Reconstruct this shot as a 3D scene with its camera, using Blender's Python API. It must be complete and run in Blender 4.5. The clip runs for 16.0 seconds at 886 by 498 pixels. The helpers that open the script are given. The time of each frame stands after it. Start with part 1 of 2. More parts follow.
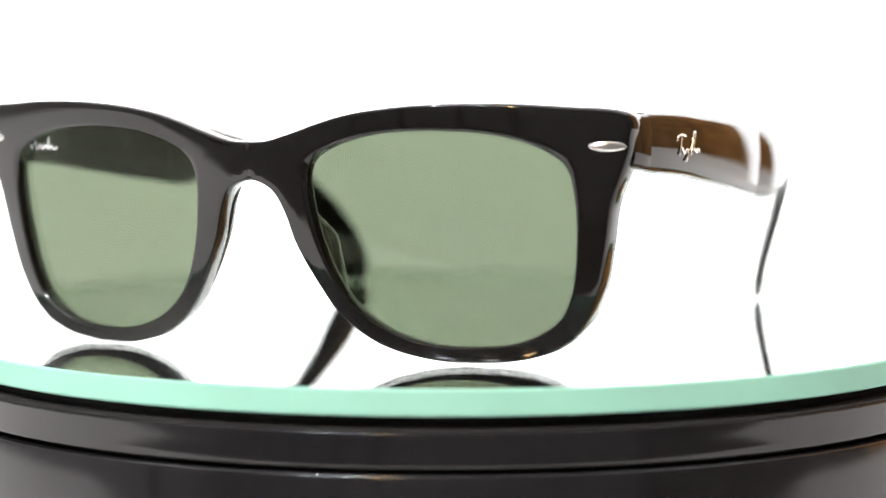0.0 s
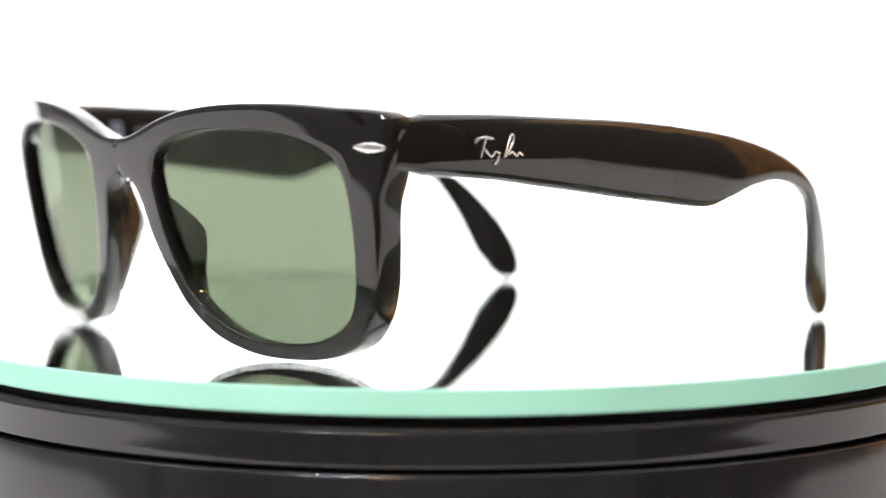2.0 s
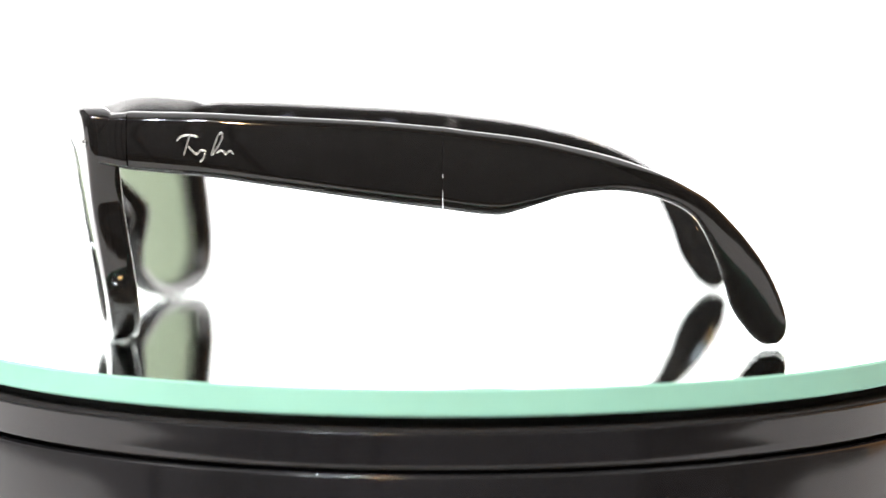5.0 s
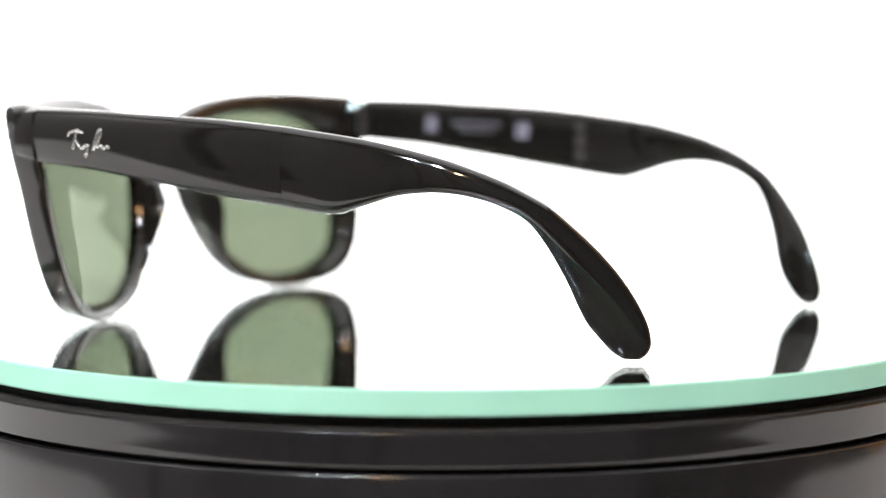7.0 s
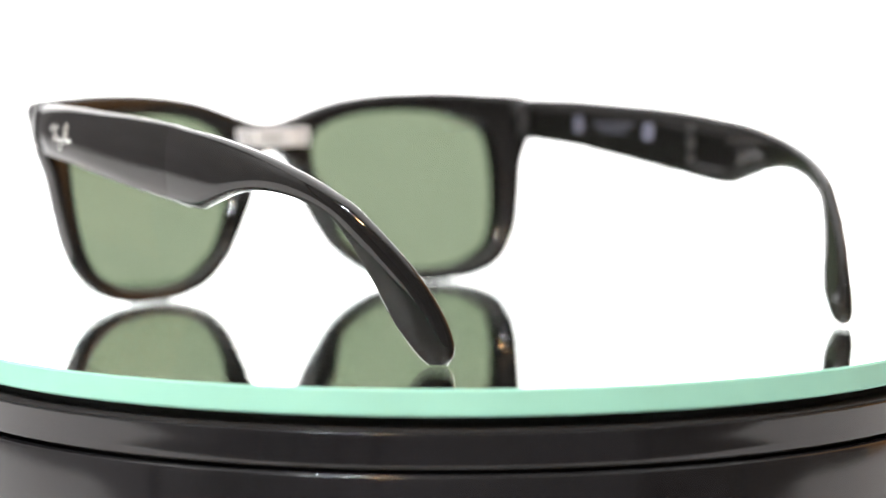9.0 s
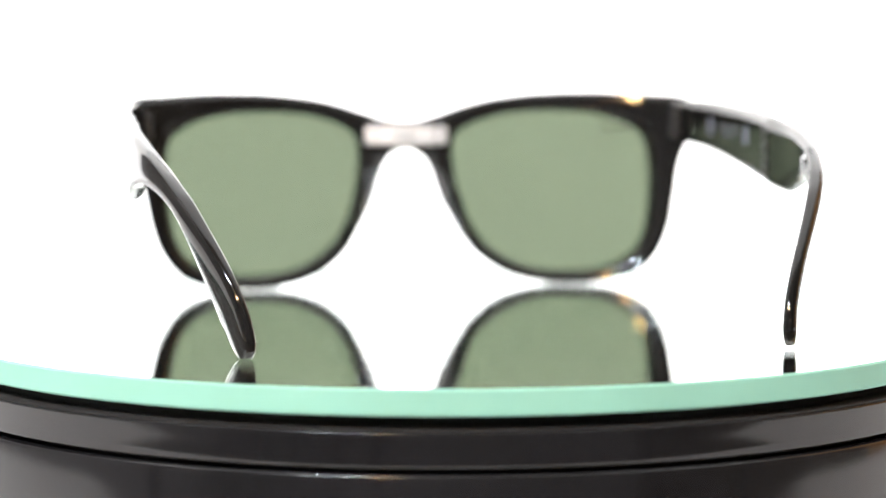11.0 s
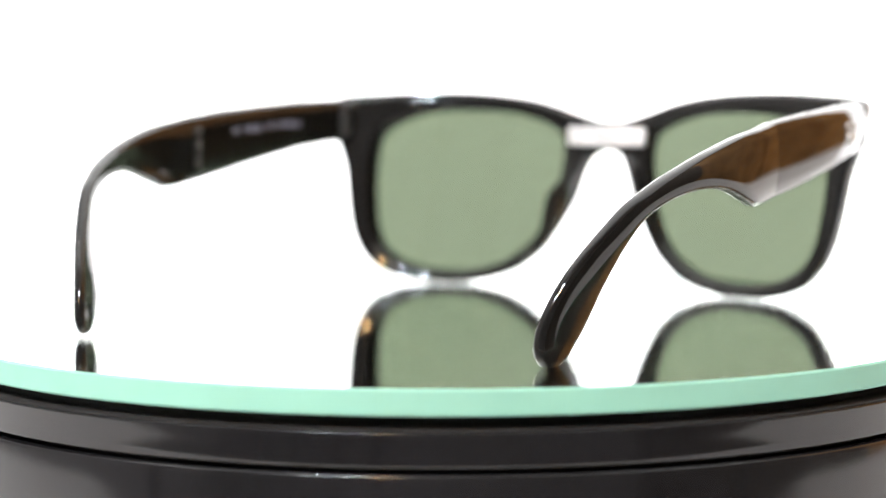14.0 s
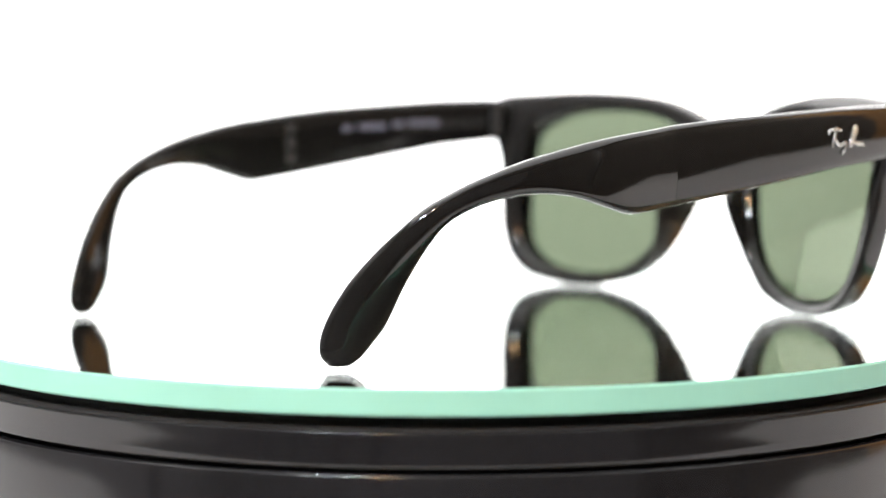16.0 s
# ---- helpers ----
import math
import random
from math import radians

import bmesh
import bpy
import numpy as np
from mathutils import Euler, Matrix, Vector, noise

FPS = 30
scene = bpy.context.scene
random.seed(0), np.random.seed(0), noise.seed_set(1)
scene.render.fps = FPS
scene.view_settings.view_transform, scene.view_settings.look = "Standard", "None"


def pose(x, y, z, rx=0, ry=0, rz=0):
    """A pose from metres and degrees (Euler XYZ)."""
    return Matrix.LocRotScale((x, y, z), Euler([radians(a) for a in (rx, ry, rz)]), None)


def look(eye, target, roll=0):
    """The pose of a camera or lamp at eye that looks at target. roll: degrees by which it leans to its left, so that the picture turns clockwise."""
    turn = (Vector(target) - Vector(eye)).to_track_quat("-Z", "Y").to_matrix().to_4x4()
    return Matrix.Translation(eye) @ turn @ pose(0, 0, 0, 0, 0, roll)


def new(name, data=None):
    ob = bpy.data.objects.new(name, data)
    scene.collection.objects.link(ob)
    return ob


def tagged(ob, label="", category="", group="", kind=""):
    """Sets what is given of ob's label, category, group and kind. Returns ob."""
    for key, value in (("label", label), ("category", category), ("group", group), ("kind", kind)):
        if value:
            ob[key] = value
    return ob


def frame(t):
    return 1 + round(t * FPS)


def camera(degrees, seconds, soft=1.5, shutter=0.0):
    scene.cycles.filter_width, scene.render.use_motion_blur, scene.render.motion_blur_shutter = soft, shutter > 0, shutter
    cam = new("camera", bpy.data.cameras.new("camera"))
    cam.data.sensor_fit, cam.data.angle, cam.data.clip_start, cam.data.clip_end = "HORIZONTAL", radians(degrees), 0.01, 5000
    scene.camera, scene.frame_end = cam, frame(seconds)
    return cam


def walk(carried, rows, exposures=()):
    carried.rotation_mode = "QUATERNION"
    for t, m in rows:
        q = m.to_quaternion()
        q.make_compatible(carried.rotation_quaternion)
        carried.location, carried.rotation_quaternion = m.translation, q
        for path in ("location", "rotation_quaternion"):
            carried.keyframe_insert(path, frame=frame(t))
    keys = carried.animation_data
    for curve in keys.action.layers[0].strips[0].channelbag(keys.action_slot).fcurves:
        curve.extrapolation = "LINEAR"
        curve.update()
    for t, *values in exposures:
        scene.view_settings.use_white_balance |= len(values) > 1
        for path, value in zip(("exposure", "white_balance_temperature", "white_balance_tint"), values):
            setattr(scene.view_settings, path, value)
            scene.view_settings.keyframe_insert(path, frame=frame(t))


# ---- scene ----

# camera: stands still before the turntable, long lens
cam = camera(22.57, 16.0)
EYE = pose(-0.0011, -0.4899, 0.0559, 85.213, 0.117, 0)
walk(cam, [(0.0, EYE), (16.0, EYE)])
cam.data.dof.use_dof = True
cam.data.dof.focus_distance = 0.42
cam.data.dof.aperture_fstop = 9.6

# ---- light ----
world = bpy.data.worlds.new("studio_world")
scene.world = world
world.use_nodes = True
world.node_tree.nodes["Background"].inputs["Color"].default_value = (0.9, 0.95, 1.0, 1)
world.node_tree.nodes["Background"].inputs["Strength"].default_value = 0.02
scene.view_settings.exposure = 0.0
BACKDROP_GLOW = 2.3
ROOF_GLOW = 1.6
ROOM_WATTS = 42.0
LAMPS = [((-0.42, -0.74, 0.66), (0.80, 0.90, 1.0), 5.0), ((-0.31, -0.80, 0.73), (0.85, 0.92, 1.0), 5.0), ((-0.20, -0.82, 0.60), (1.0, 0.60, 0.28), 4.2)]


# ---- materials ----
def material(name, color, rough=0.5, metal=0.0, grain=0.0, scale=40.0, bump=0.0, coat=0.0, ior=1.5, spots=0.0):
    m = bpy.data.materials.new(name)
    m.use_nodes = True
    nt = m.node_tree
    b = nt.nodes["Principled BSDF"]
    b.inputs["Base Color"].default_value = (*color, 1)
    b.inputs["Roughness"].default_value = rough
    b.inputs["Metallic"].default_value = metal
    b.inputs["IOR"].default_value = ior
    b.inputs["Coat Weight"].default_value = coat
    b.inputs["Coat Roughness"].default_value = 0.03
    if grain or bump or spots:
        tc = nt.nodes.new("ShaderNodeTexCoord")
        n = nt.nodes.new("ShaderNodeTexNoise")
        n.inputs["Scale"].default_value = scale
        n.inputs["Detail"].default_value = 6
        nt.links.new(tc.outputs["Object"], n.inputs["Vector"])
        if grain:
            r = nt.nodes.new("ShaderNodeValToRGB")
            r.color_ramp.elements[0].position, r.color_ramp.elements[1].position = 0.3, 0.7
            r.color_ramp.elements[0].color = (*[c * (1 - grain) for c in color], 1)
            r.color_ramp.elements[1].color = (*[min(1, c * (1 + grain)) for c in color], 1)
            nt.links.new(n.outputs["Fac"], r.inputs["Fac"])
            nt.links.new(r.outputs["Color"], b.inputs["Base Color"])
        if spots:
            n2 = nt.nodes.new("ShaderNodeTexNoise")
            n2.inputs["Scale"].default_value = scale * 0.23
            nt.links.new(tc.outputs["Object"], n2.inputs["Vector"])
            mr = nt.nodes.new("ShaderNodeMapRange")
            mr.inputs["From Min"].default_value, mr.inputs["From Max"].default_value = 0.3, 0.7
            mr.inputs["To Min"].default_value, mr.inputs["To Max"].default_value = rough, rough + spots
            nt.links.new(n2.outputs["Fac"], mr.inputs["Value"])
            nt.links.new(mr.outputs["Result"], b.inputs["Roughness"])
        if bump:
            bp = nt.nodes.new("ShaderNodeBump")
            bp.inputs["Strength"].default_value = bump
            bp.inputs["Distance"].default_value = 0.0002
            nt.links.new(n.outputs["Fac"], bp.inputs["Height"])
            nt.links.new(bp.outputs["Normal"], b.inputs["Normal"])
    return m


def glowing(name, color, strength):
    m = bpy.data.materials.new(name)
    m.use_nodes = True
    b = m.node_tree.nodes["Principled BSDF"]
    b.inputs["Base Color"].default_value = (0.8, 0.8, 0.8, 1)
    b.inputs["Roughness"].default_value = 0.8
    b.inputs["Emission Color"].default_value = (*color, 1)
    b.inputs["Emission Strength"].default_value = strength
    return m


def glass(name, color, rough=0.0, ior=1.5):
    m = bpy.data.materials.new(name)
    m.use_nodes = True
    nt = m.node_tree
    nt.nodes.remove(nt.nodes["Principled BSDF"])
    g = nt.nodes.new("ShaderNodeBsdfGlass")
    g.inputs["Color"].default_value = (*color, 1)
    g.inputs["Roughness"].default_value = rough
    g.inputs["IOR"].default_value = ior
    nt.links.new(g.outputs[0], nt.nodes["Material Output"].inputs["Surface"])
    return m


ACETATE = material("black_acetate", (0.006, 0.0058, 0.0055), 0.035, grain=0.25, scale=900, bump=0.004, spots=0.03)
LENS = glass("green_lens_glass", (0.303, 0.336, 0.275))
SILVER = material("polished_silver", (0.86, 0.85, 0.83), 0.12, 1.0, spots=0.08, scale=900)
BRUSHED = material("brushed_steel", (0.88, 0.88, 0.89), 0.45, 0.7, grain=0.06, scale=1500, bump=0.02)
PRINT_DARK = material("dark_print", (0.03, 0.03, 0.03), 0.5)
PRINT_WHITE = material("white_print", (0.75, 0.76, 0.8), 0.5)
PRINT_GREY = material("pale_grey_print", (0.08, 0.085, 0.11), 0.5)
PRINT_PALE = material("bluish_white_print", (0.14, 0.145, 0.20), 0.5)
PLATE_GLASS = glass("clear_plate_glass", (0.985, 1.0, 0.99), ior=1.5)
PLATE_EDGE = material("mint_green_glass_edge", (0.235, 0.49, 0.395), 0.5, grain=0.04, scale=60, spots=0.1)
MIRROR = material("mirror_silvering", (0.96, 0.97, 0.97), 0.0, 1.0)
DRUM = material("glossy_black_plastic", (0.008, 0.008, 0.009), 0.10, grain=0.2, scale=120, bump=0.004, spots=0.05)
# blacker and duller than the drum: shade in the recesses is put into this colour
DRUM_SHADE = material("shade_black_plastic", (0.004, 0.004, 0.004), 0.9, grain=0.2, scale=300)
# the light falling on the backdrop is put in as its own even glow
BACKDROP = glowing("self_glowing_white_backdrop", (1.0, 1.0, 1.0), BACKDROP_GLOW)
ROOF = glowing("lit_white_diffuser", (1.0, 1.0, 1.0), ROOF_GLOW)
# colour of the unseen boards, picked for the brown reflected in the temples
BROWN_WALL = material("warm_brown_reflected_boards", (0.48, 0.25, 0.085), 0.55, grain=0.3, scale=6, bump=0.1)
PALE_WALL = material("grey_unseen_wall", (0.37, 0.37, 0.385), 0.7, grain=0.06, scale=5)
DARK_WALL = material("dark_umber_unseen_wall", (0.10, 0.082, 0.066), 0.7, grain=0.08, scale=5)
DIM_WALL = material("slate_grey_unseen_wall", (0.20, 0.20, 0.21), 0.7, grain=0.06, scale=5)
CEILING = material("off_white_ceiling_paint", (0.6, 0.57, 0.52), 0.8, grain=0.05, scale=8)
FLOOR = material("dark_unseen_floor", (0.06, 0.042, 0.03), 0.5, grain=0.3, scale=5)
TABLETOP = material("white_table_laminate", (0.66, 0.66, 0.67), 0.75, grain=0.05, scale=20, bump=0.05)
METAL_BLACK = material("black_painted_metal", (0.02, 0.02, 0.02), 0.4, grain=0.2, scale=80)


# ---- mesh helpers ----
def mesh_object(name, bm, mat, smooth=True, parent=None, label=""):
    me = bpy.data.meshes.new(name)
    bmesh.ops.recalc_face_normals(bm, faces=bm.faces)
    bm.to_mesh(me)
    bm.free()
    for p in me.polygons:
        p.use_smooth = smooth
    for m in (mat if isinstance(mat, (list, tuple)) else [mat]):
        me.materials.append(m)
    ob = new(name, me)
    if parent is not None:
        ob.parent = parent
    if label:
        tagged(ob, label)
    return ob


def part(name, bm, mat, parent, label="", smooth=True):
    return mesh_object(name, bm, mat, smooth, parent, label)


def spline(pts, n, closed=False):
    """Catmull-Rom curve through the points, n steps between each two."""
    P = [np.array(p, float) for p in pts]
    k = len(P)
    got = lambda i: P[i % k] if closed else P[min(max(i, 0), k - 1)]
    out = []
    for i in range(k if closed else k - 1):
        a, b, c, d = got(i - 1), got(i), got(i + 1), got(i + 2)
        for j in range(n):
            t = j / n
            out.append(0.5 * (2 * b + (c - a) * t + (2 * a - 5 * b + 4 * c - d) * t * t + (3 * b - a - 3 * c + d) * t ** 3))
    if not closed:
        out.append(P[-1])
    return out


def skin(bm, loops, closed=False, caps=True, around=True):
    """Faces between successive loops of points."""
    V = [[bm.verts.new(p) for p in lp] for lp in loops]
    n = len(V[0])
    for i in range(len(V) if closed else len(V) - 1):
        A, B = V[i], V[(i + 1) % len(V)]
        for j in range(n if around else n - 1):
            bm.faces.new((A[j], A[(j + 1) % n], B[(j + 1) % n], B[j]))
    if caps and not closed:
        for f in (bm.faces.new(V[0]), bm.faces.new(V[-1][::-1])):
            for e in f.edges:
                e.smooth = False
    return V


def box(lo, hi, bevel=0.0, seg=2, bm=None):
    b = bmesh.new()
    bmesh.ops.create_cube(b, size=1)
    for v in b.verts:
        v.co = Vector([l + (h - l) * (c + 0.5) for l, h, c in zip(lo, hi, v.co)])
    if bevel:
        bmesh.ops.bevel(b, geom=b.edges[:], offset=bevel, segments=seg, affect="EDGES", profile=0.5)
    if bm is None:
        return b
    me = bpy.data.meshes.new("tmp")
    b.to_mesh(me)
    b.free()
    bm.from_mesh(me)
    bpy.data.meshes.remove(me)
    return bm


def lathe(profile, steps=192, closed=True, bm=None):
    bm = bm or bmesh.new()
    loops = []
    for i in range(steps):
        a = 2 * math.pi * i / steps
        loops.append([(r * math.cos(a), r * math.sin(a), z) for r, z in profile])
    skin(bm, loops, closed=True, around=closed)
    return bm


def disc(radius, z, steps=192):
    bm = bmesh.new()
    bm.faces.new([bm.verts.new((radius * math.cos(2 * math.pi * i / steps), radius * math.sin(2 * math.pi * i / steps), z)) for i in range(steps)])
    return bm


def stroke(bm, pts, radius, flat=0.5, normal=(1, 0, 0), sides=8):
    """A rounded bar along points, flattened along the normal."""
    N = Vector(normal).normalized()
    P = [Vector(p) for p in pts]
    loops = []
    for i, p in enumerate(P):
        d = (P[min(i + 1, len(P) - 1)] - P[max(i - 1, 0)]).normalized()
        s = N.cross(d).normalized()
        r = radius * (0.45 if i in (0, len(P) - 1) else 1)
        loops.append([p + s * r * math.cos(2 * math.pi * k / sides) + N * r * flat * math.sin(2 * math.pi * k / sides) for k in range(sides)])
    skin(bm, loops)
    return bm


# ---- sunglasses ----
MM = 0.001
OX = -2.83          # the frame's middle lies a little off the turntable's axis


def back_y(x, z=38.0):
    """Back of the frame: bowed, and leaning back towards the cheeks."""
    return -77.5 + 0.0033 * x * x + 0.188 * (38.0 - z) + 0.0015 * ((z - 24.0) ** 2 - 196.0)


def front_y(x, z=38.0):
    return back_y(x, z) - 4.6 - 0.0004 * x * x


INNER = [(12.9, 37.3), (14.4, 38.9), (16.8, 40.2), (19.8, 41.4), (26.5, 43.0), (37, 43.6), (47.2, 43.0), (54.5, 41.1), (59.0, 38.5), (60.4, 36.6),
         (61.1, 34.3), (61.5, 28), (61.0, 20.5), (59.8, 13.8), (57.5, 8.9), (53.8, 6.0), (48.4, 3.9), (40, 3.1), (32.3, 3.7), (25.5, 6.0),
         (19.7, 10.2), (15.9, 15.9), (13.5, 22.8), (12.3, 29.4), (12.1, 32), (12.1, 33.8), (12.3, 35.6)]
OUTER = [(0, 41.25), (4, 41.55), (9, 42.95), (16, 45.3), (23.5, 47.1), (35, 48.4), (48.5, 48.7), (59.5, 48.2), (70.8, 47.0), (71.5, 41.5),
         (70.2, 36.0), (67.9, 30), (66.4, 21.6), (64.7, 14), (61.9, 8), (57.4, 3.3), (49.6, 0.6), (40, 0.0), (32.1, 0.5), (23.2, 3.2),
         (16.3, 8.5), (11.9, 15.4), (8.6, 21.9), (6.8, 27.7), (5, 31.4), (2.6, 33.3), (0, 34.0)]
# cross-section from the outer edge over the front to the opening and back: share of the way in, depth (0 front, 1 back)
SECTION = [(0.0, 0.34), (0.004, 0.20), (0.018, 0.10), (0.045, 0.04), (0.085, 0.008), (0.14, 0.0), (0.30, -0.004), (0.55, -0.004), (0.80, 0.0), (0.915, 0.0), (0.922, 0.003),
           (0.982, 0.056), (0.992, 0.068), (1.0, 0.085), (1.0, 0.26), (1.0, 0.55), (0.995, 0.64), (0.97, 0.76), (0.92, 0.86), (0.84, 0.935), (0.72, 0.98), (0.5, 1.0), (0.27, 0.985), (0.12, 0.935), (0.035, 0.85), (0.0, 0.70)]


def half_front():
    inner = spline(INNER, 5, closed=True)[:(len(INNER) - 1) * 5 + 1]
    outer = spline(OUTER, 5)
    loops = []
    for (xi, zi), (xo, zo) in zip(inner, outer):
        xo = max(xo, 0.0)
        lp = []
        for s, d in SECTION:
            x, z = xo + (xi - xo) * s, zo + (zi - zo) * s
            lp.append((x, (1 - d) * front_y(x, z) + d * back_y(x, z), z))
        loops.append(lp)
    return loops


def front_frame(parent):
    bm = bmesh.new()
    for sign in (1, -1):
        loops = half_front()
        V = skin(bm, [[((sign * x + OX) * MM, y * MM, z * MM) for x, y, z in lp] for lp in loops], caps=False)
        # across the middle of the bridge the edge is flush, so that both halves run into each other
        rows = [V[-1]]
        for f in (0.12, 0.3, 0.5, 0.7, 0.88):
            zo, zi, xi = 34.0 + 7.25 * f, INNER[-1][1] + (INNER[0][1] - INNER[-1][1]) * f, INNER[-1][0] + (INNER[0][0] - INNER[-1][0]) * f
            row = []
            for k, (s, d) in enumerate(SECTION):
                if s < 0.3:
                    d = 0.0 if d < 0.5 else 1.0
                x, z = xi * s, zo + (zi - zo) * s
                row.append(bm.verts.new(((sign * x + OX) * MM, ((1 - d) * front_y(x, z) + d * back_y(x, z)) * MM, z * MM)))
            rows.append(row)
        rows.append(V[0])
        for A, B in zip(rows, rows[1:]):
            for j in range(len(A) - 1):
                bm.faces.new((A[j], A[j + 1], B[j + 1], B[j]))
    bmesh.ops.remove_doubles(bm, verts=bm.verts[:], dist=1e-6)
    bmesh.ops.dissolve_degenerate(bm, edges=bm.edges[:], dist=1e-7)
    return part("front_frame", bm, ACETATE, parent, "glossy black acetate frame front with two rims and a bridge")


def nose_pad(parent, sign):
    """Moulded flange behind the nose side of a rim: height, contour, how far it stands back, how far it leans to the lens."""
    rows = [(32.5, 4.2, 0.4, 0.3), (30, 5.8, 2.2, 0.9), (27, 7.0, 4.5, 2.0), (23.5, 8.1, 6.4, 3.2), (19.5, 9.8, 5.2, 2.9), (16, 11.6, 3.4, 2.1), (12.5, 13.7, 1.8, 1.4), (8.8, 16.3, 0.3, 0.8)]
    loops = []
    for z, x, d, lean in spline(rows, 4):
        b = back_y(x, z)
        wide = 3.6
        sec = [(x + 0.15, b - 1.2), (x + 0.12, b + 0.1 * d), (x + 0.45 * lean, b + 0.55 * d), (x + 0.80 * lean, b + 0.88 * d), (x + lean + 0.35, b + d), (x + lean + 0.9, b + 0.95 * d),
               (x + lean + 1.1, b + 0.7 * d), (x + 0.5 * lean + 0.7 * wide, b + 0.25 * d), (x + wide, b - 0.1), (x + wide, b - 1.2)]
        loops.append([((sign * px + OX) * MM, py * MM, z * MM) for px, py in sec])
    bm = bmesh.new()
    skin(bm, loops)
    return part("nose_pad", bm, ACETATE, parent, "moulded black nose pad")


def lens_piece(parent, sign):
    cx, cz = 37.0, 24.0
    loop = spline(INNER, 4, closed=True)
    bm = bmesh.new()
    rings = [1.02, 0.85, 0.6, 0.3]
    for side, dep in ((0, 0.40), (1, 0.62)):
        V = []
        for k in rings:
            row = []
            for x, z in loop:
                X, Z = cx + (x - cx) * k, cz + (z - cz) * k
                y = (1 - dep) * front_y(X, Z) + dep * back_y(X, Z) + 0.0004 * (Z - cz) ** 2
                row.append(bm.verts.new(((sign * X + OX) * MM, y * MM, Z * MM)))
            V.append(row)
        n = len(V[0])
        for A, B in zip(V, V[1:]):
            for j in range(n):
                bm.faces.new((A[j], A[(j + 1) % n], B[(j + 1) % n], B[j]))
        y = (1 - dep) * front_y(cx, cz) + dep * back_y(cx, cz)
        mid = bm.verts.new(((sign * cx + OX) * MM, y * MM, cz * MM))
        for j in range(n):
            bm.faces.new((V[-1][j], V[-1][(j + 1) % n], mid))
        if side == 0:
            first = V[0]
        else:
            for j in range(n):
                f = bm.faces.new((first[j], first[(j + 1) % n], V[0][(j + 1) % n], V[0][j]))
                for e in f.edges:
                    e.smooth = False
    ob = part("lens", bm, LENS, parent, "grey-green tinted glass lens")
    ob.visible_shadow = False
    return ob


def temple_x(y):
    """Outer face of the temple: bowed out, then in towards the tip."""
    return ((((8.387e-10 * y - 2.492e-07) * y - 1.8459e-05) * y - 0.00145319) * y - 0.0572107) * y + 74.232


TOP = [(-60, 46.9), (-45, 46.6), (-35, 46.1), (-25, 45.6), (-12.5, 44.9), (-0.03, 43.8), (0.03, 43.8), (6, 43.0), (11.8, 42.3), (18.3, 41.3), (24.1, 40.1), (31.4, 38.3), (37.3, 36.4),
       (43.1, 34.1), (47.3, 31.9), (51.6, 29.2), (56.6, 24.3), (60.0, 20.4), (63.1, 16.1), (65.6, 11.6), (67.4, 7.2), (68.0, 3.9), (67.6, 1.7), (66.3, 0.25)]
BOTTOM = [(-60, 35.7), (-45, 34.4), (-35, 33.0), (-25, 31.6), (-12.5, 29.8), (-0.03, 28.2), (0.03, 28.2), (6, 27.4), (11, 27.1), (14.5, 28.0), (18.1, 29.1), (24.1, 30.9), (31.2, 31.6),
          (37.9, 30.9), (43.8, 29.0), (48.2, 26.2), (50.8, 22.3), (52.6, 18.5), (54.2, 14.5), (55.4, 10.6), (56.8, 7.0), (58.8, 4.2), (61.0, 1.6), (63.0, 0.25)]
# section of a temple: height, thickness; a soft crease runs along the outer face
ARM = [(1, 0), (0.975, 0.35), (0.90, 0.62), (0.72, 0.82), (0.45, 0.95), (0.2, 1.0), (0.0, 1.0), (-0.3, 0.93), (-0.65, 0.80), (-0.88, 0.64), (-0.975, 0.38),
       (-1, 0), (-0.975, -0.5), (-0.88, -0.82), (-0.6, -0.97), (-0.2, -1.0), (0.2, -1.0), (0.6, -0.97), (0.88, -0.82), (0.975, -0.5)]


# how the two ear ends bow inwards along their length
BOW = {1: (0.1, 0.4, -14.9, 6.3), -1: (2.0, 0.3, -18.2, 8.0)}


def temple_loops(sign, first, last):
    top, bot = spline(TOP[first:last], 4), spline(BOTTOM[first:last], 4)
    loops = []
    s, before = 0.0, None
    for (yt, zt), (yb, zb) in zip(top, bot):
        mid = ((yt + yb) / 2, (zt + zb) / 2)
        if first and before:
            s += math.hypot(mid[0] - before[0], mid[1] - before[1]) / 50
        before = mid
        # ear end: thinner towards the tip, leaning inwards and twisted a little
        bow = temple_x(0) + sum(c * s ** (k + 1) for k, c in enumerate(BOW[sign]))
        twist = -0.72 * s + 0.33 * s * s
        lp = []
        for h, t in ARM:
            y, z = mid[0] + (yt - yb) / 2 * h, mid[1] + (zt - zb) / 2 * h
            if first:
                w = 2.1 - 0.5 * min(1.0, max(0.0, 50 * s - 20) / 40)
                x = bow - w + w * t * min(1.0, 0.55 + 0.45 * math.sqrt((zt + zb) / 6.0)) + twist * (y - mid[0])
            else:
                w = 2.1 + 0.5 * max(0.0, 1 - abs(y + 60) / 40)
                x = temple_x(y) - w + w * t
            lp.append(((sign * x + OX) * MM, y * MM, z * MM))
        loops.append(lp)
    return loops


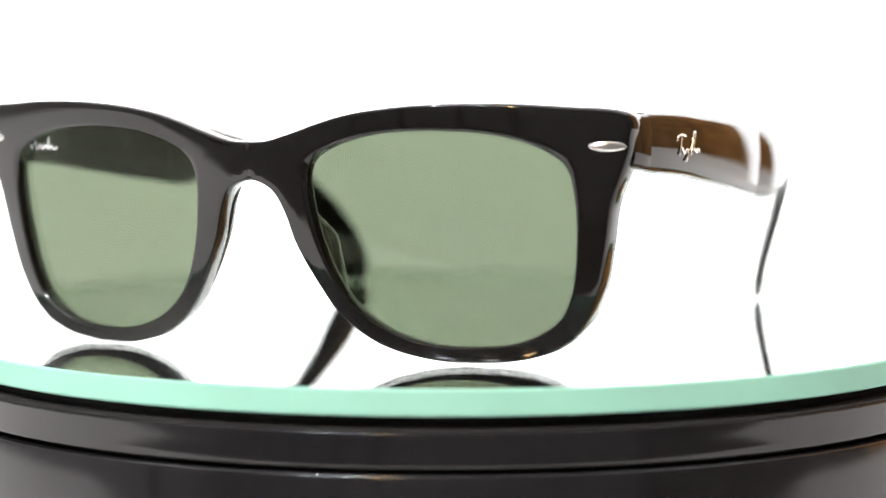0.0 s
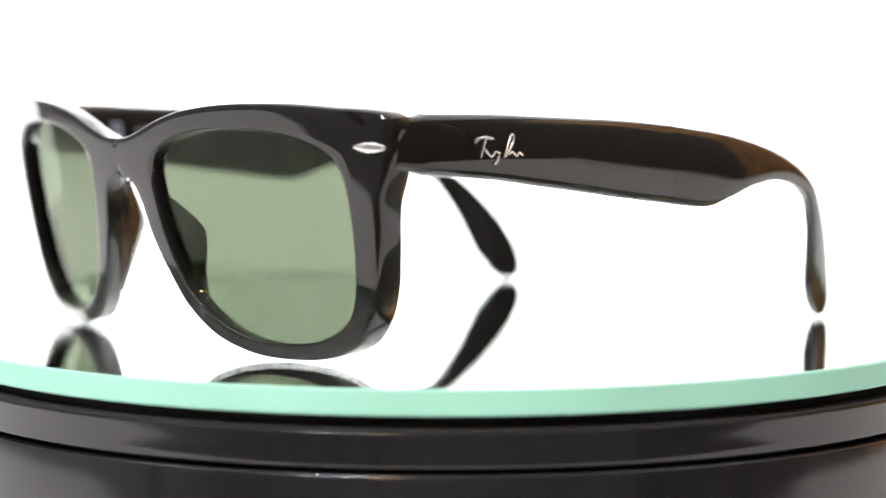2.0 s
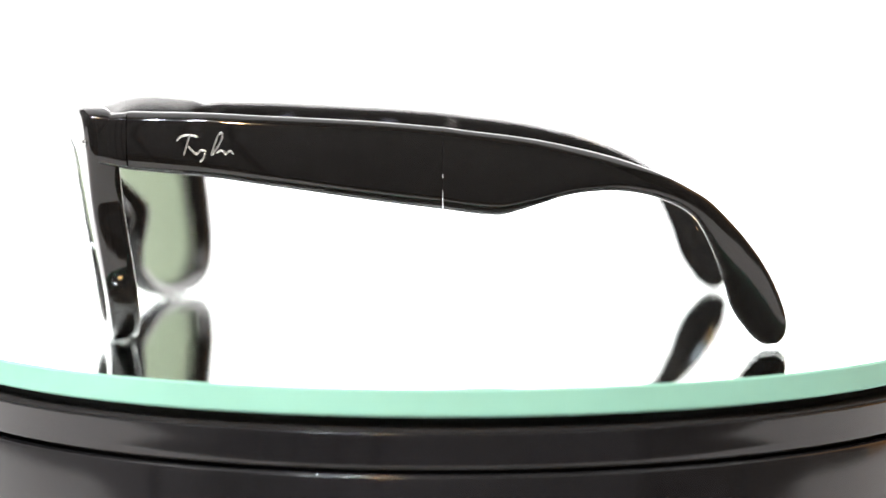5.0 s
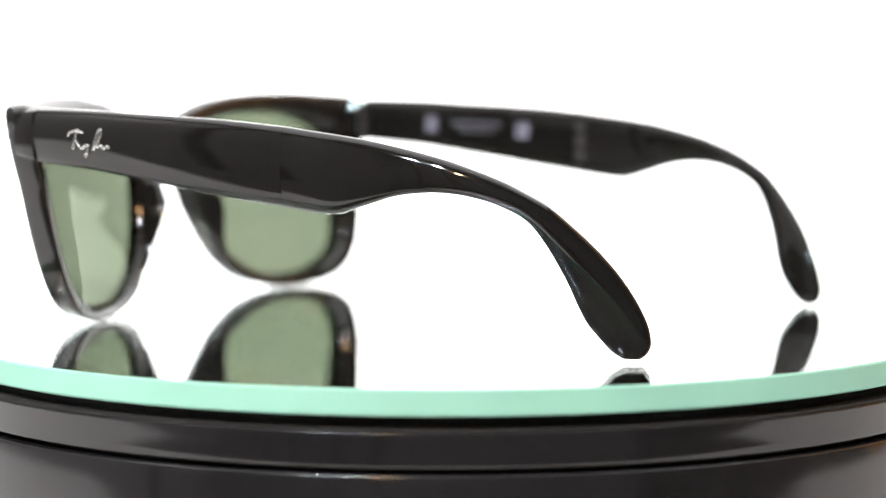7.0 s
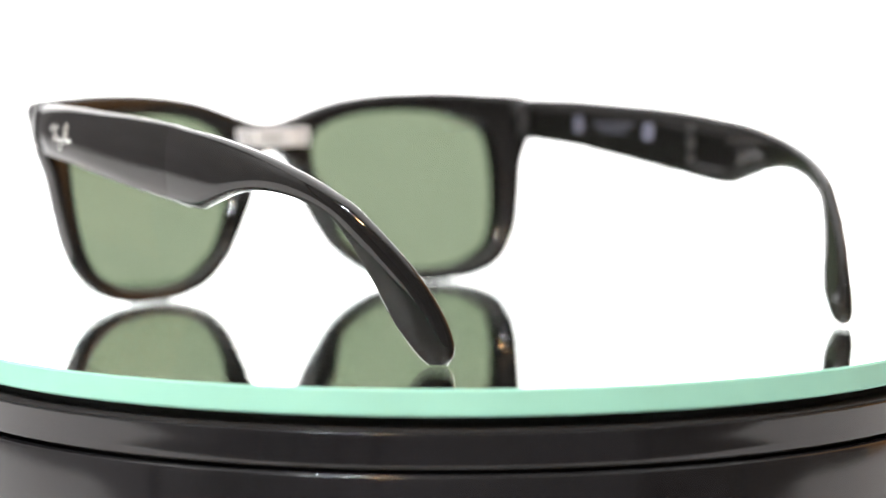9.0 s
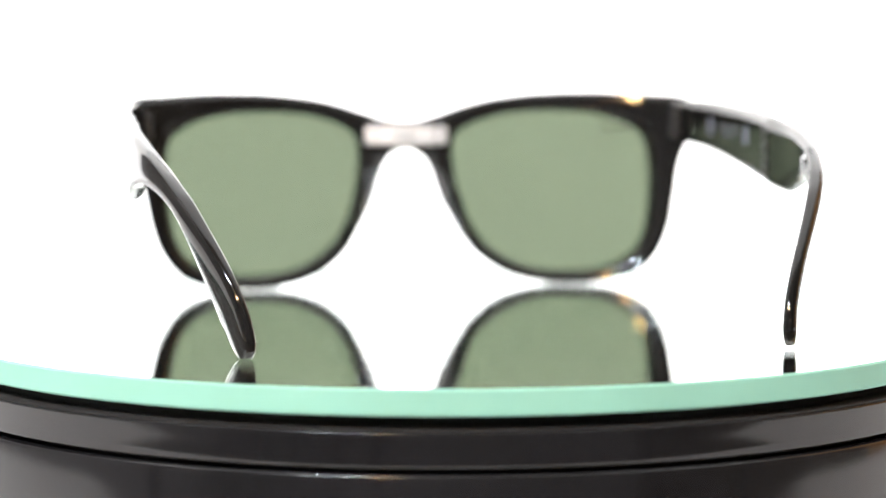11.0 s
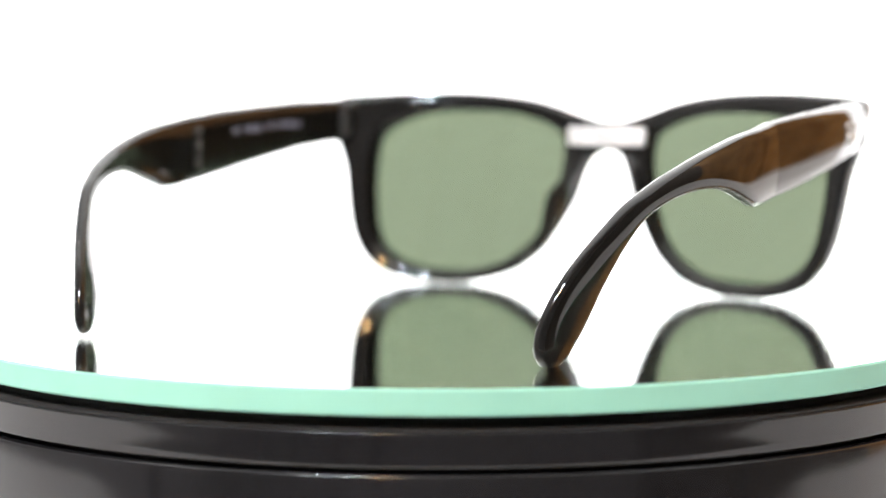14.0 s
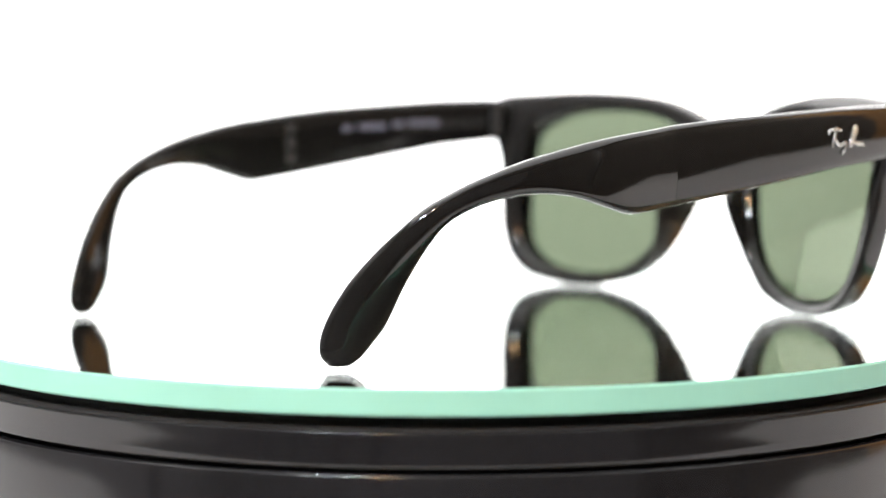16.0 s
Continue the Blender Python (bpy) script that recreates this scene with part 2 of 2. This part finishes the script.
def temple_arm(parent, sign):
    bm = bmesh.new()
    skin(bm, temple_loops(sign, 0, 6))
    arm = part("temple_arm", bm, ACETATE, parent, "glossy black temple arm")
    bm = bmesh.new()
    skin(bm, temple_loops(sign, 6, len(TOP)))
    part("temple_tip", bm, ACETATE, parent, "curved black ear end of the temple")
    # steel fold hinge on the inner face
    xi = temple_x(0) - 4.2
    for z0, z1 in ((31.5, 34.0), (35.0, 38.0), (39.0, 41.0)):
        lo, hi = sorted(((sign * (xi + 0.6) + OX), (sign * (xi - 0.35) + OX)))
        part("fold_hinge", box((lo * MM, -1.3 * MM, z0 * MM), (hi * MM, 1.3 * MM, z1 * MM), 0.2 * MM), METAL_BLACK, arm)
    # small unreadable pale printing on the inner face: one line on one arm, a line between two marks on the other
    if sign > 0:
        rows = [(-44, -35, 40.0, 41.5, 1.1), (-33.2, -30.5, 39.8, 41.3, 1.1), (-28, -20, 39.3, 40.8, 1.1), (-18, -15.5, 39.0, 40.5, 1.1)]
    else:
        rows = [(-44.4, -40.0, 38.3, 39.5, 4.4), (-44.4, -40.0, 39.8, 41.0, 4.4), (-44.0, -40.4, 41.3, 42.3, 3.6), (-36, -22, 39.9, 40.9, 1.2), (-34, -24, 38.3, 39.1, 1.2),
                (-18.2, -14.0, 36.9, 38.1, 4.2), (-18.2, -14.0, 38.4, 39.6, 4.2), (-17.8, -14.4, 39.9, 40.9, 3.4)]
    for y0, y1, z0, z1, size in rows:
        y = y0
        while y < y1 - 0.3:
            e = min(y + size, y1)
            xi = temple_x((y + e) / 2) - 4.2 - 0.5 * max(0.0, 1 - abs(y + 60) / 40) * 2
            lo, hi = sorted(((sign * (xi + 0.3) + OX), (sign * (xi - 0.04) + OX)))
            part("printed_bar", box((lo * MM, y * MM, z0 * MM), (hi * MM, e * MM, z1 * MM)), PRINT_PALE if size != 1.2 else PRINT_GREY, arm, smooth=False)
            y += size + 0.5
    # silver badge: a bar, slanted strokes, waves and a narrow loop
    badge = bmesh.new()
    shapes = [[(0.0, 0.72), (0.06, 0.86), (0.20, 0.92), (0.38, 0.86)], [(0.24, 0.98), (0.18, 0.62), (0.12, 0.26)], [(0.20, 0.56), (0.27, 0.40), (0.35, 0.30), (0.42, 0.42), (0.52, 0.40)],
              [(0.50, 0.34), (0.46, 0.14), (0.40, 0.04)], [(0.60, 0.24), (0.66, 0.58), (0.74, 0.94), (0.80, 0.96), (0.79, 0.78), (0.71, 0.50), (0.62, 0.26)],
              [(0.70, 0.34), (0.79, 0.42), (0.86, 0.30), (0.93, 0.40), (1.0, 0.30)]]
    for sh in shapes:
        pts = []
        for u, v in spline(sh, 4):
            y, z = -44.8 + sign * (u - 0.5) * 10.8, 37.2 + 5.7 * v
            pts.append(((sign * (temple_x(y) + 0.02) + OX) * MM, y * MM, z * MM))
        stroke(badge, pts, 0.21 * MM, 0.9, (sign, 0, 0))
    part("badge", badge, SILVER, arm, "raised polished silver badge strokes")
    return arm


def sunglasses():
    root = new("sunglasses")
    tagged(root, "black acetate folding sunglasses with green lenses, opened on a mirror plate", "sunglasses")
    front = front_frame(root)
    for sign in (1, -1):
        lens_piece(root, sign)
        nose_pad(front, sign)
        # end piece that carries the temple
        bm = bmesh.new()
        loops = []
        for k in range(7):
            f = k / 6
            y = -65.6 + 5.5 * f
            x1 = 71.6 + 1.0 * math.sin(f * math.pi / 2)
            x0 = 65.0 + 1.8 * f
            z0, z1 = 36.8 - 1.0 * f, 46.3 + 0.35 * f
            lp = []
            for j in range(20):
                a = 2 * math.pi * j / 20
                c, s = math.cos(a), math.sin(a)
                px = (x0 + x1) / 2 + (x1 - x0) / 2 * math.copysign(abs(s) ** 0.45, s)
                pz = (z0 + z1) / 2 + (z1 - z0) / 2 * math.copysign(abs(c) ** 0.45, c)
                lp.append(((sign * px + OX) * MM, y * MM, pz * MM))
            loops.append(lp)
        skin(bm, loops)
        part("end_piece", bm, ACETATE, front)
        # almond rivet on the front face
        bm = bmesh.new()
        loops = []
        for k in range(17):
            f = k / 16 * 2 - 1
            x = 67.6 + 3.3 * f
            h = 0.95 * (1 - f * f) ** 0.75 + 0.02
            yy = front_y(x, 40.9) - 0.10
            lp = []
            for j in range(12):
                a = 2 * math.pi * j / 12
                lp.append(((sign * x + OX) * MM, (yy - 0.42 * h * math.cos(a)) * MM, (40.9 + h * math.sin(a)) * MM))
            loops.append(lp)
        skin(bm, loops)
        part("rivet", bm, SILVER, front, "almond-shaped polished silver rivet")
        # barrel hinge inside the corner
        for z0, z1 in ((37.2, 39.4), (39.7, 42.0), (42.3, 44.6)):
            bm = bmesh.new()
            loops = [[((sign * 66.0 + OX + 1.2 * math.cos(2 * math.pi * j / 14)) * MM, (-59.6 + 1.2 * math.sin(2 * math.pi * j / 14)) * MM, z * MM) for j in range(14)] for z in (z0, z1)]
            skin(bm, loops)
            part("hinge_barrel", bm, METAL_BLACK, front, smooth=False)
        temple_arm(root, sign)
    # steel plate over the folding bridge, seen from behind
    plate = part("bridge_plate", box((( -10.4 + OX) * MM, -77.9 * MM, 35.3 * MM), ((10.4 + OX) * MM, -76.3 * MM, 39.8 * MM), 0.35 * MM, 3), BRUSHED, front, "brushed steel bridge plate")
    for sx in (-1, 1):
        lo, hi = sorted((sx * 7.6 + OX, sx * 7.9 + OX))
        part("seam", box((lo * MM, -76.5 * MM, 35.4 * MM), (hi * MM, -76.26 * MM, 39.7 * MM)), PRINT_DARK, plate, smooth=False)
    bm = bmesh.new()
    for sh in ([(2.9, 37.0), (2.3, 38.5), (1.8, 37.0), (1.2, 37.6), (0.6, 37.1), (0.0, 37.6), (-0.6, 37.1)], [(-0.9, 38.5), (-0.7, 37.1), (-1.3, 37.5), (-1.8, 37.1), (-2.3, 37.5), (-2.8, 37.2)]):
        stroke(bm, [((x + OX) * MM, -76.28 * MM, z * MM) for x, z in spline(sh, 3)], 0.22 * MM, 0.3, (0, 1, 0), 6)
    part("engraved_mark", bm, PRINT_DARK, plate)
    # small pale mark on one lens
    bm = bmesh.new()
    for sh in ([(-57.9, 38.6), (-57.0, 41.4), (-56.0, 38.8), (-55.0, 39.6), (-54.2, 38.8), (-53.4, 39.5), (-52.6, 38.8)], [(-52.0, 41.2), (-52.4, 38.9), (-51.4, 39.4), (-50.8, 38.8), (-49.6, 39.1)]):
        pts = []
        for x, z in spline(sh, 3):
            pts.append(((x + OX) * MM, (0.60 * front_y(x, z) + 0.40 * back_y(x, z) + 0.0004 * (z - 24) ** 2 - 0.03) * MM, z * MM))
        stroke(bm, pts, 0.26 * MM, 0.15, (0, 1, 0), 6)
    part("lens_mark", bm, PRINT_WHITE, root, "small pale printed mark")
    return root


# ---- turntable ----
R = 0.1114
THICK = 0.0049


def mirror_plate():
    root = new("mirror_plate")
    tagged(root, "round glass mirror with a mint-green polished edge, on a black turntable", "mirror")
    bm = bmesh.new()
    b = 0.0004
    steps = 256
    prof = [(0.0005, 0.0), (R - b, 0.0), (R, -b), (R, -THICK + b), (R - b, -THICK), (0.0005, -THICK)]
    lathe(prof, steps, closed=False, bm=bm)
    bmesh.ops.holes_fill(bm, edges=[e for e in bm.edges if e.is_boundary], sides=0)
    ob = part("glass", bm, [PLATE_GLASS, PLATE_EDGE], root, smooth=False)
    for p in ob.data.polygons:
        c = p.center
        p.material_index = 1 if math.hypot(c.x, c.y) > R - b * 0.95 else 0
    ob.visible_shadow = False
    part("silvering", disc(R - 0.0006, -THICK + 0.0002), MIRROR, root, smooth=False)
    return root


def turntable():
    root = new("turntable")
    root.location = (0, 0, -0.055)
    tagged(root, "round glossy black motorised turntable standing on a table", "turntable")
    up = 0.055
    part("recess_ring", lathe([(0.0005, up - 0.0051), (R - 0.0050, up - 0.0051), (R - 0.0052, up - 0.0053), (R - 0.0052, up - 0.0072), (R - 0.0050, up - 0.0074), (R - 0.0004, up - 0.0074), (R - 0.0003, up - 0.0075), (R - 0.0003, up - 0.0078), (0.0005, up - 0.0078)], 256, closed=False), DRUM_SHADE, root, "recess under the mirror, its shade put in as matt black")
    part("platter", lathe([(0.0005, up - 0.0077), (R - 0.0004, up - 0.0077), (R - 0.0001, up - 0.00778),
                           (R, up - 0.0079), (R, up - 0.0081), (R, up - 0.0100), (R - 0.0001, up - 0.0124), (R, up - 0.0134),
                           (R - 0.0001, up - 0.0138), (R - 0.0003, up - 0.0141), (R - 0.0008, up - 0.0143), (0.0005, up - 0.0143)], 256, closed=False), DRUM, root, "glossy black platter rim")
    part("gap_ring", lathe([(0.01, up - 0.0138), (R - 0.003, up - 0.0138), (R - 0.003, up - 0.0156), (0.01, up - 0.0156)], 192), DRUM_SHADE, root)
    part("drum", lathe([(0.0005, up - 0.0150), (R - 0.0005, up - 0.0150), (R + 0.0001, up - 0.01505), (R + 0.0004, up - 0.0152), (R + 0.00055, up - 0.0154), (R + 0.0006, up - 0.0157), (R + 0.0009, up - 0.020),
                        (R + 0.0016, up - 0.028), (R + 0.0032, 0.006), (R + 0.0034, 0.003), (R + 0.003, 0.0), (0.0005, 0.0)], 256, closed=False), DRUM, root, "glossy black drum")
    return root


# ---- studio ----
def table():
    root = new("table")
    root.location = (0, 0, -0.80)
    tagged(root, "white laminate table under the turntable", "table")
    part("tabletop", box((-0.75, -0.21, 0.715), (0.75, 0.72, 0.745), 0.004), TABLETOP, root)
    for x in (-0.7, 0.7):
        for y in (-0.17, 0.67):
            part("leg", box((x - 0.025, y - 0.025, 0), (x + 0.025, y + 0.025, 0.715), 0.003), METAL_BLACK, root)
    return root


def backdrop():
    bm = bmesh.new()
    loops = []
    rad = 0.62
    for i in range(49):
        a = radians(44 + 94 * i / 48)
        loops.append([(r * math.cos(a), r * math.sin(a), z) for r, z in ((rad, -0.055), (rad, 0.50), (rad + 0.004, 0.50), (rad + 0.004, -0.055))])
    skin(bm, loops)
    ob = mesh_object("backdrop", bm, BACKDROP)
    return tagged(ob, "white studio backdrop with its lighting put in as glow, curving behind the turntable", "backdrop", kind="structure")


def diffuser():
    root = new("overhead_diffuser")
    root.location = (0, 0, 0.52)
    tagged(root, "white overhead light diffuser panel in a thin black frame", "light panel")
    part("panel", box((-0.45, -0.30, 0.004), (0.45, 0.60, 0.010)), ROOF, root, smooth=False)
    for lo, hi in (((-0.46, -0.31, 0), (0.46, -0.30, 0.02)), ((-0.46, 0.60, 0), (0.46, 0.61, 0.02)), ((-0.46, -0.30, 0), (-0.45, 0.60, 0.02)), ((0.45, -0.30, 0), (0.46, 0.60, 0.02))):
        part("edge_bar", box(lo, hi), METAL_BLACK, root, smooth=False)
    for x in (-0.455, 0.455):
        for y in (-0.305, 0.605):
            part("post", box((x - 0.008, y - 0.008, -0.575), (x + 0.008, y + 0.008, 0.0)), METAL_BLACK, root, smooth=False)
    return root


def studio_lamp(at, color, power):
    root = new("studio_lamp")
    root.location = (at[0], at[1], -0.80)
    tagged(root, "small lit studio spotlight on a black stand", "lamp", group="studio spotlights")
    h = at[2] + 0.80
    bm = bmesh.new()
    skin(bm, [[(0.008 * math.cos(a * math.pi / 5), 0.008 * math.sin(a * math.pi / 5), z) for a in range(10)] for z in (0.024, h - 0.05)])
    part("pole", bm, METAL_BLACK, root)
    part("base", lathe([(0.001, 0), (0.052, 0), (0.052, 0.018), (0.02, 0.026), (0.001, 0.026)], 32, closed=False), METAL_BLACK, root)
    aim = look((0, 0, h), (-at[0], -at[1], h - at[2]))
    bm = lathe([(0.001, 0.09), (0.022, 0.085), (0.032, 0.05), (0.036, 0.0), (0.034, 0.0), (0.020, 0.02), (0.001, 0.03)], 32, closed=False)
    bmesh.ops.transform(bm, matrix=aim, verts=bm.verts)
    head = part("lamp_head", bm, METAL_BLACK, root)
    bm = disc(0.022, 0.012, 32)
    bmesh.ops.transform(bm, matrix=aim, verts=bm.verts)
    part("bulb", bm, glowing("lamp_glow", color, power * 90), head, smooth=False)
    data = bpy.data.lights.new("spotlight", "AREA")
    data.shape, data.size, data.energy, data.color = "DISK", 0.034, power, color
    lamp = new("spotlight", data)
    lamp.matrix_world = look(at, (0, 0, 0.0)) @ pose(0, 0, -0.004)
    return root


# unseen room: wall and floor tones are set for the reflections they give
def room():
    x0, x1, y0, y1, z0, z1 = -1.6, 1.6, -2.0, 1.3, -0.80, 1.7
    w = 0.1
    for name, lo, hi, mat, lab in (("wall_west", (x0 - w, y0, z0), (x0, y1, z1), PALE_WALL, "grey unseen studio wall"), ("wall_east", (x1, y0, z0), (x1 + w, y1, z1), DARK_WALL, "dark umber unseen studio wall"),
                                   ("wall_south", (x0 - w, y0 - w, z0), (x1 + w, y0, z1), DIM_WALL, "slate grey unseen studio wall"), ("wall_north", (x0 - w, y1, z0), (x1 + w, y1 + w, z1), PALE_WALL, "grey unseen studio wall"),
                                   ("floor", (x0 - w, y0 - w, z0 - w), (x1 + w, y1 + w, z0), FLOOR, "dark unseen studio floor"), ("ceiling", (x0 - w, y0 - w, z1), (x1 + w, y1 + w, z1 + w), CEILING, "off-white painted ceiling")):
        tagged(mesh_object(name, box(lo, hi), mat, smooth=False), lab, name.split("_")[0], kind="structure")


def panelling():
    """Unseen brown boards round the north-east corner, added for the temples' brown reflection."""
    root = new("brown_reflection_boards")
    root.location = (1.6, 0, -0.80)
    tagged(root, "unseen warm brown boards added to be reflected in the temples", "panelling", kind="structure")
    for k in range(8):
        part("board", box((-0.022, 0.13 + 0.145 * k, 0.0), (-0.002, 0.27 + 0.145 * k, 2.45), 0.003), BROWN_WALL, root, smooth=False)
    for k in range(5):
        part("board", box((-0.170 - 0.145 * k, 1.278, 0.0), (-0.030 - 0.145 * k, 1.298, 2.45), 0.003), BROWN_WALL, root, smooth=False)


# added fill light, out of view, that brightens walls, mirror edge and reflections
def room_fill(x, y, watts):
    root = new("room_fill")
    root.location = (x, y, 1.7)
    tagged(root, "added unseen fill light panel under the ceiling", "ceiling light", group="ceiling lights")
    part("frame", box((-0.42, -0.32, -0.03), (0.42, 0.32, 0.0), 0.004), METAL_BLACK, root)
    part("diffuser", box((-0.40, -0.30, -0.034), (0.40, 0.30, -0.0305)), glowing("fill_glow", (1.0, 0.97, 0.92), 6.0), root, smooth=False)
    data = bpy.data.lights.new("fill_light", "AREA")
    data.shape, data.size, data.size_y, data.energy, data.color = "RECTANGLE", 0.78, 0.58, watts, (1.0, 0.97, 0.92)
    lamp = new("fill_light", data)
    lamp.location = (x, y, 1.66)


room()
panelling()
room_fill(0.95, 0.10, ROOM_WATTS)
room_fill(-1.0, -0.35, ROOM_WATTS * 0.9)
table()
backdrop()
diffuser()
for at, color, power in LAMPS:
    studio_lamp(at, color, power)
stand = turntable()
plate = mirror_plate()
glasses = sunglasses()

# turn of the table, clockwise from above: seconds, degrees
TURN = [(0.0, -25.6), (2.0, -51.7), (4.0, -77.9), (6.5, -110.5), (8.5, -136.8), (11.0, -170.0), (12.0, -183.1), (13.5, -202.5), (14.5, -215.5), (16.0, -235.1)]


def motions():
    walk(glasses, [(t, pose(0, 0, 0, 0, 0, a)) for t, a in TURN])
    walk(plate, [(t, pose(0, 0, 0, 0, 0, a)) for t, a in TURN])


motions()
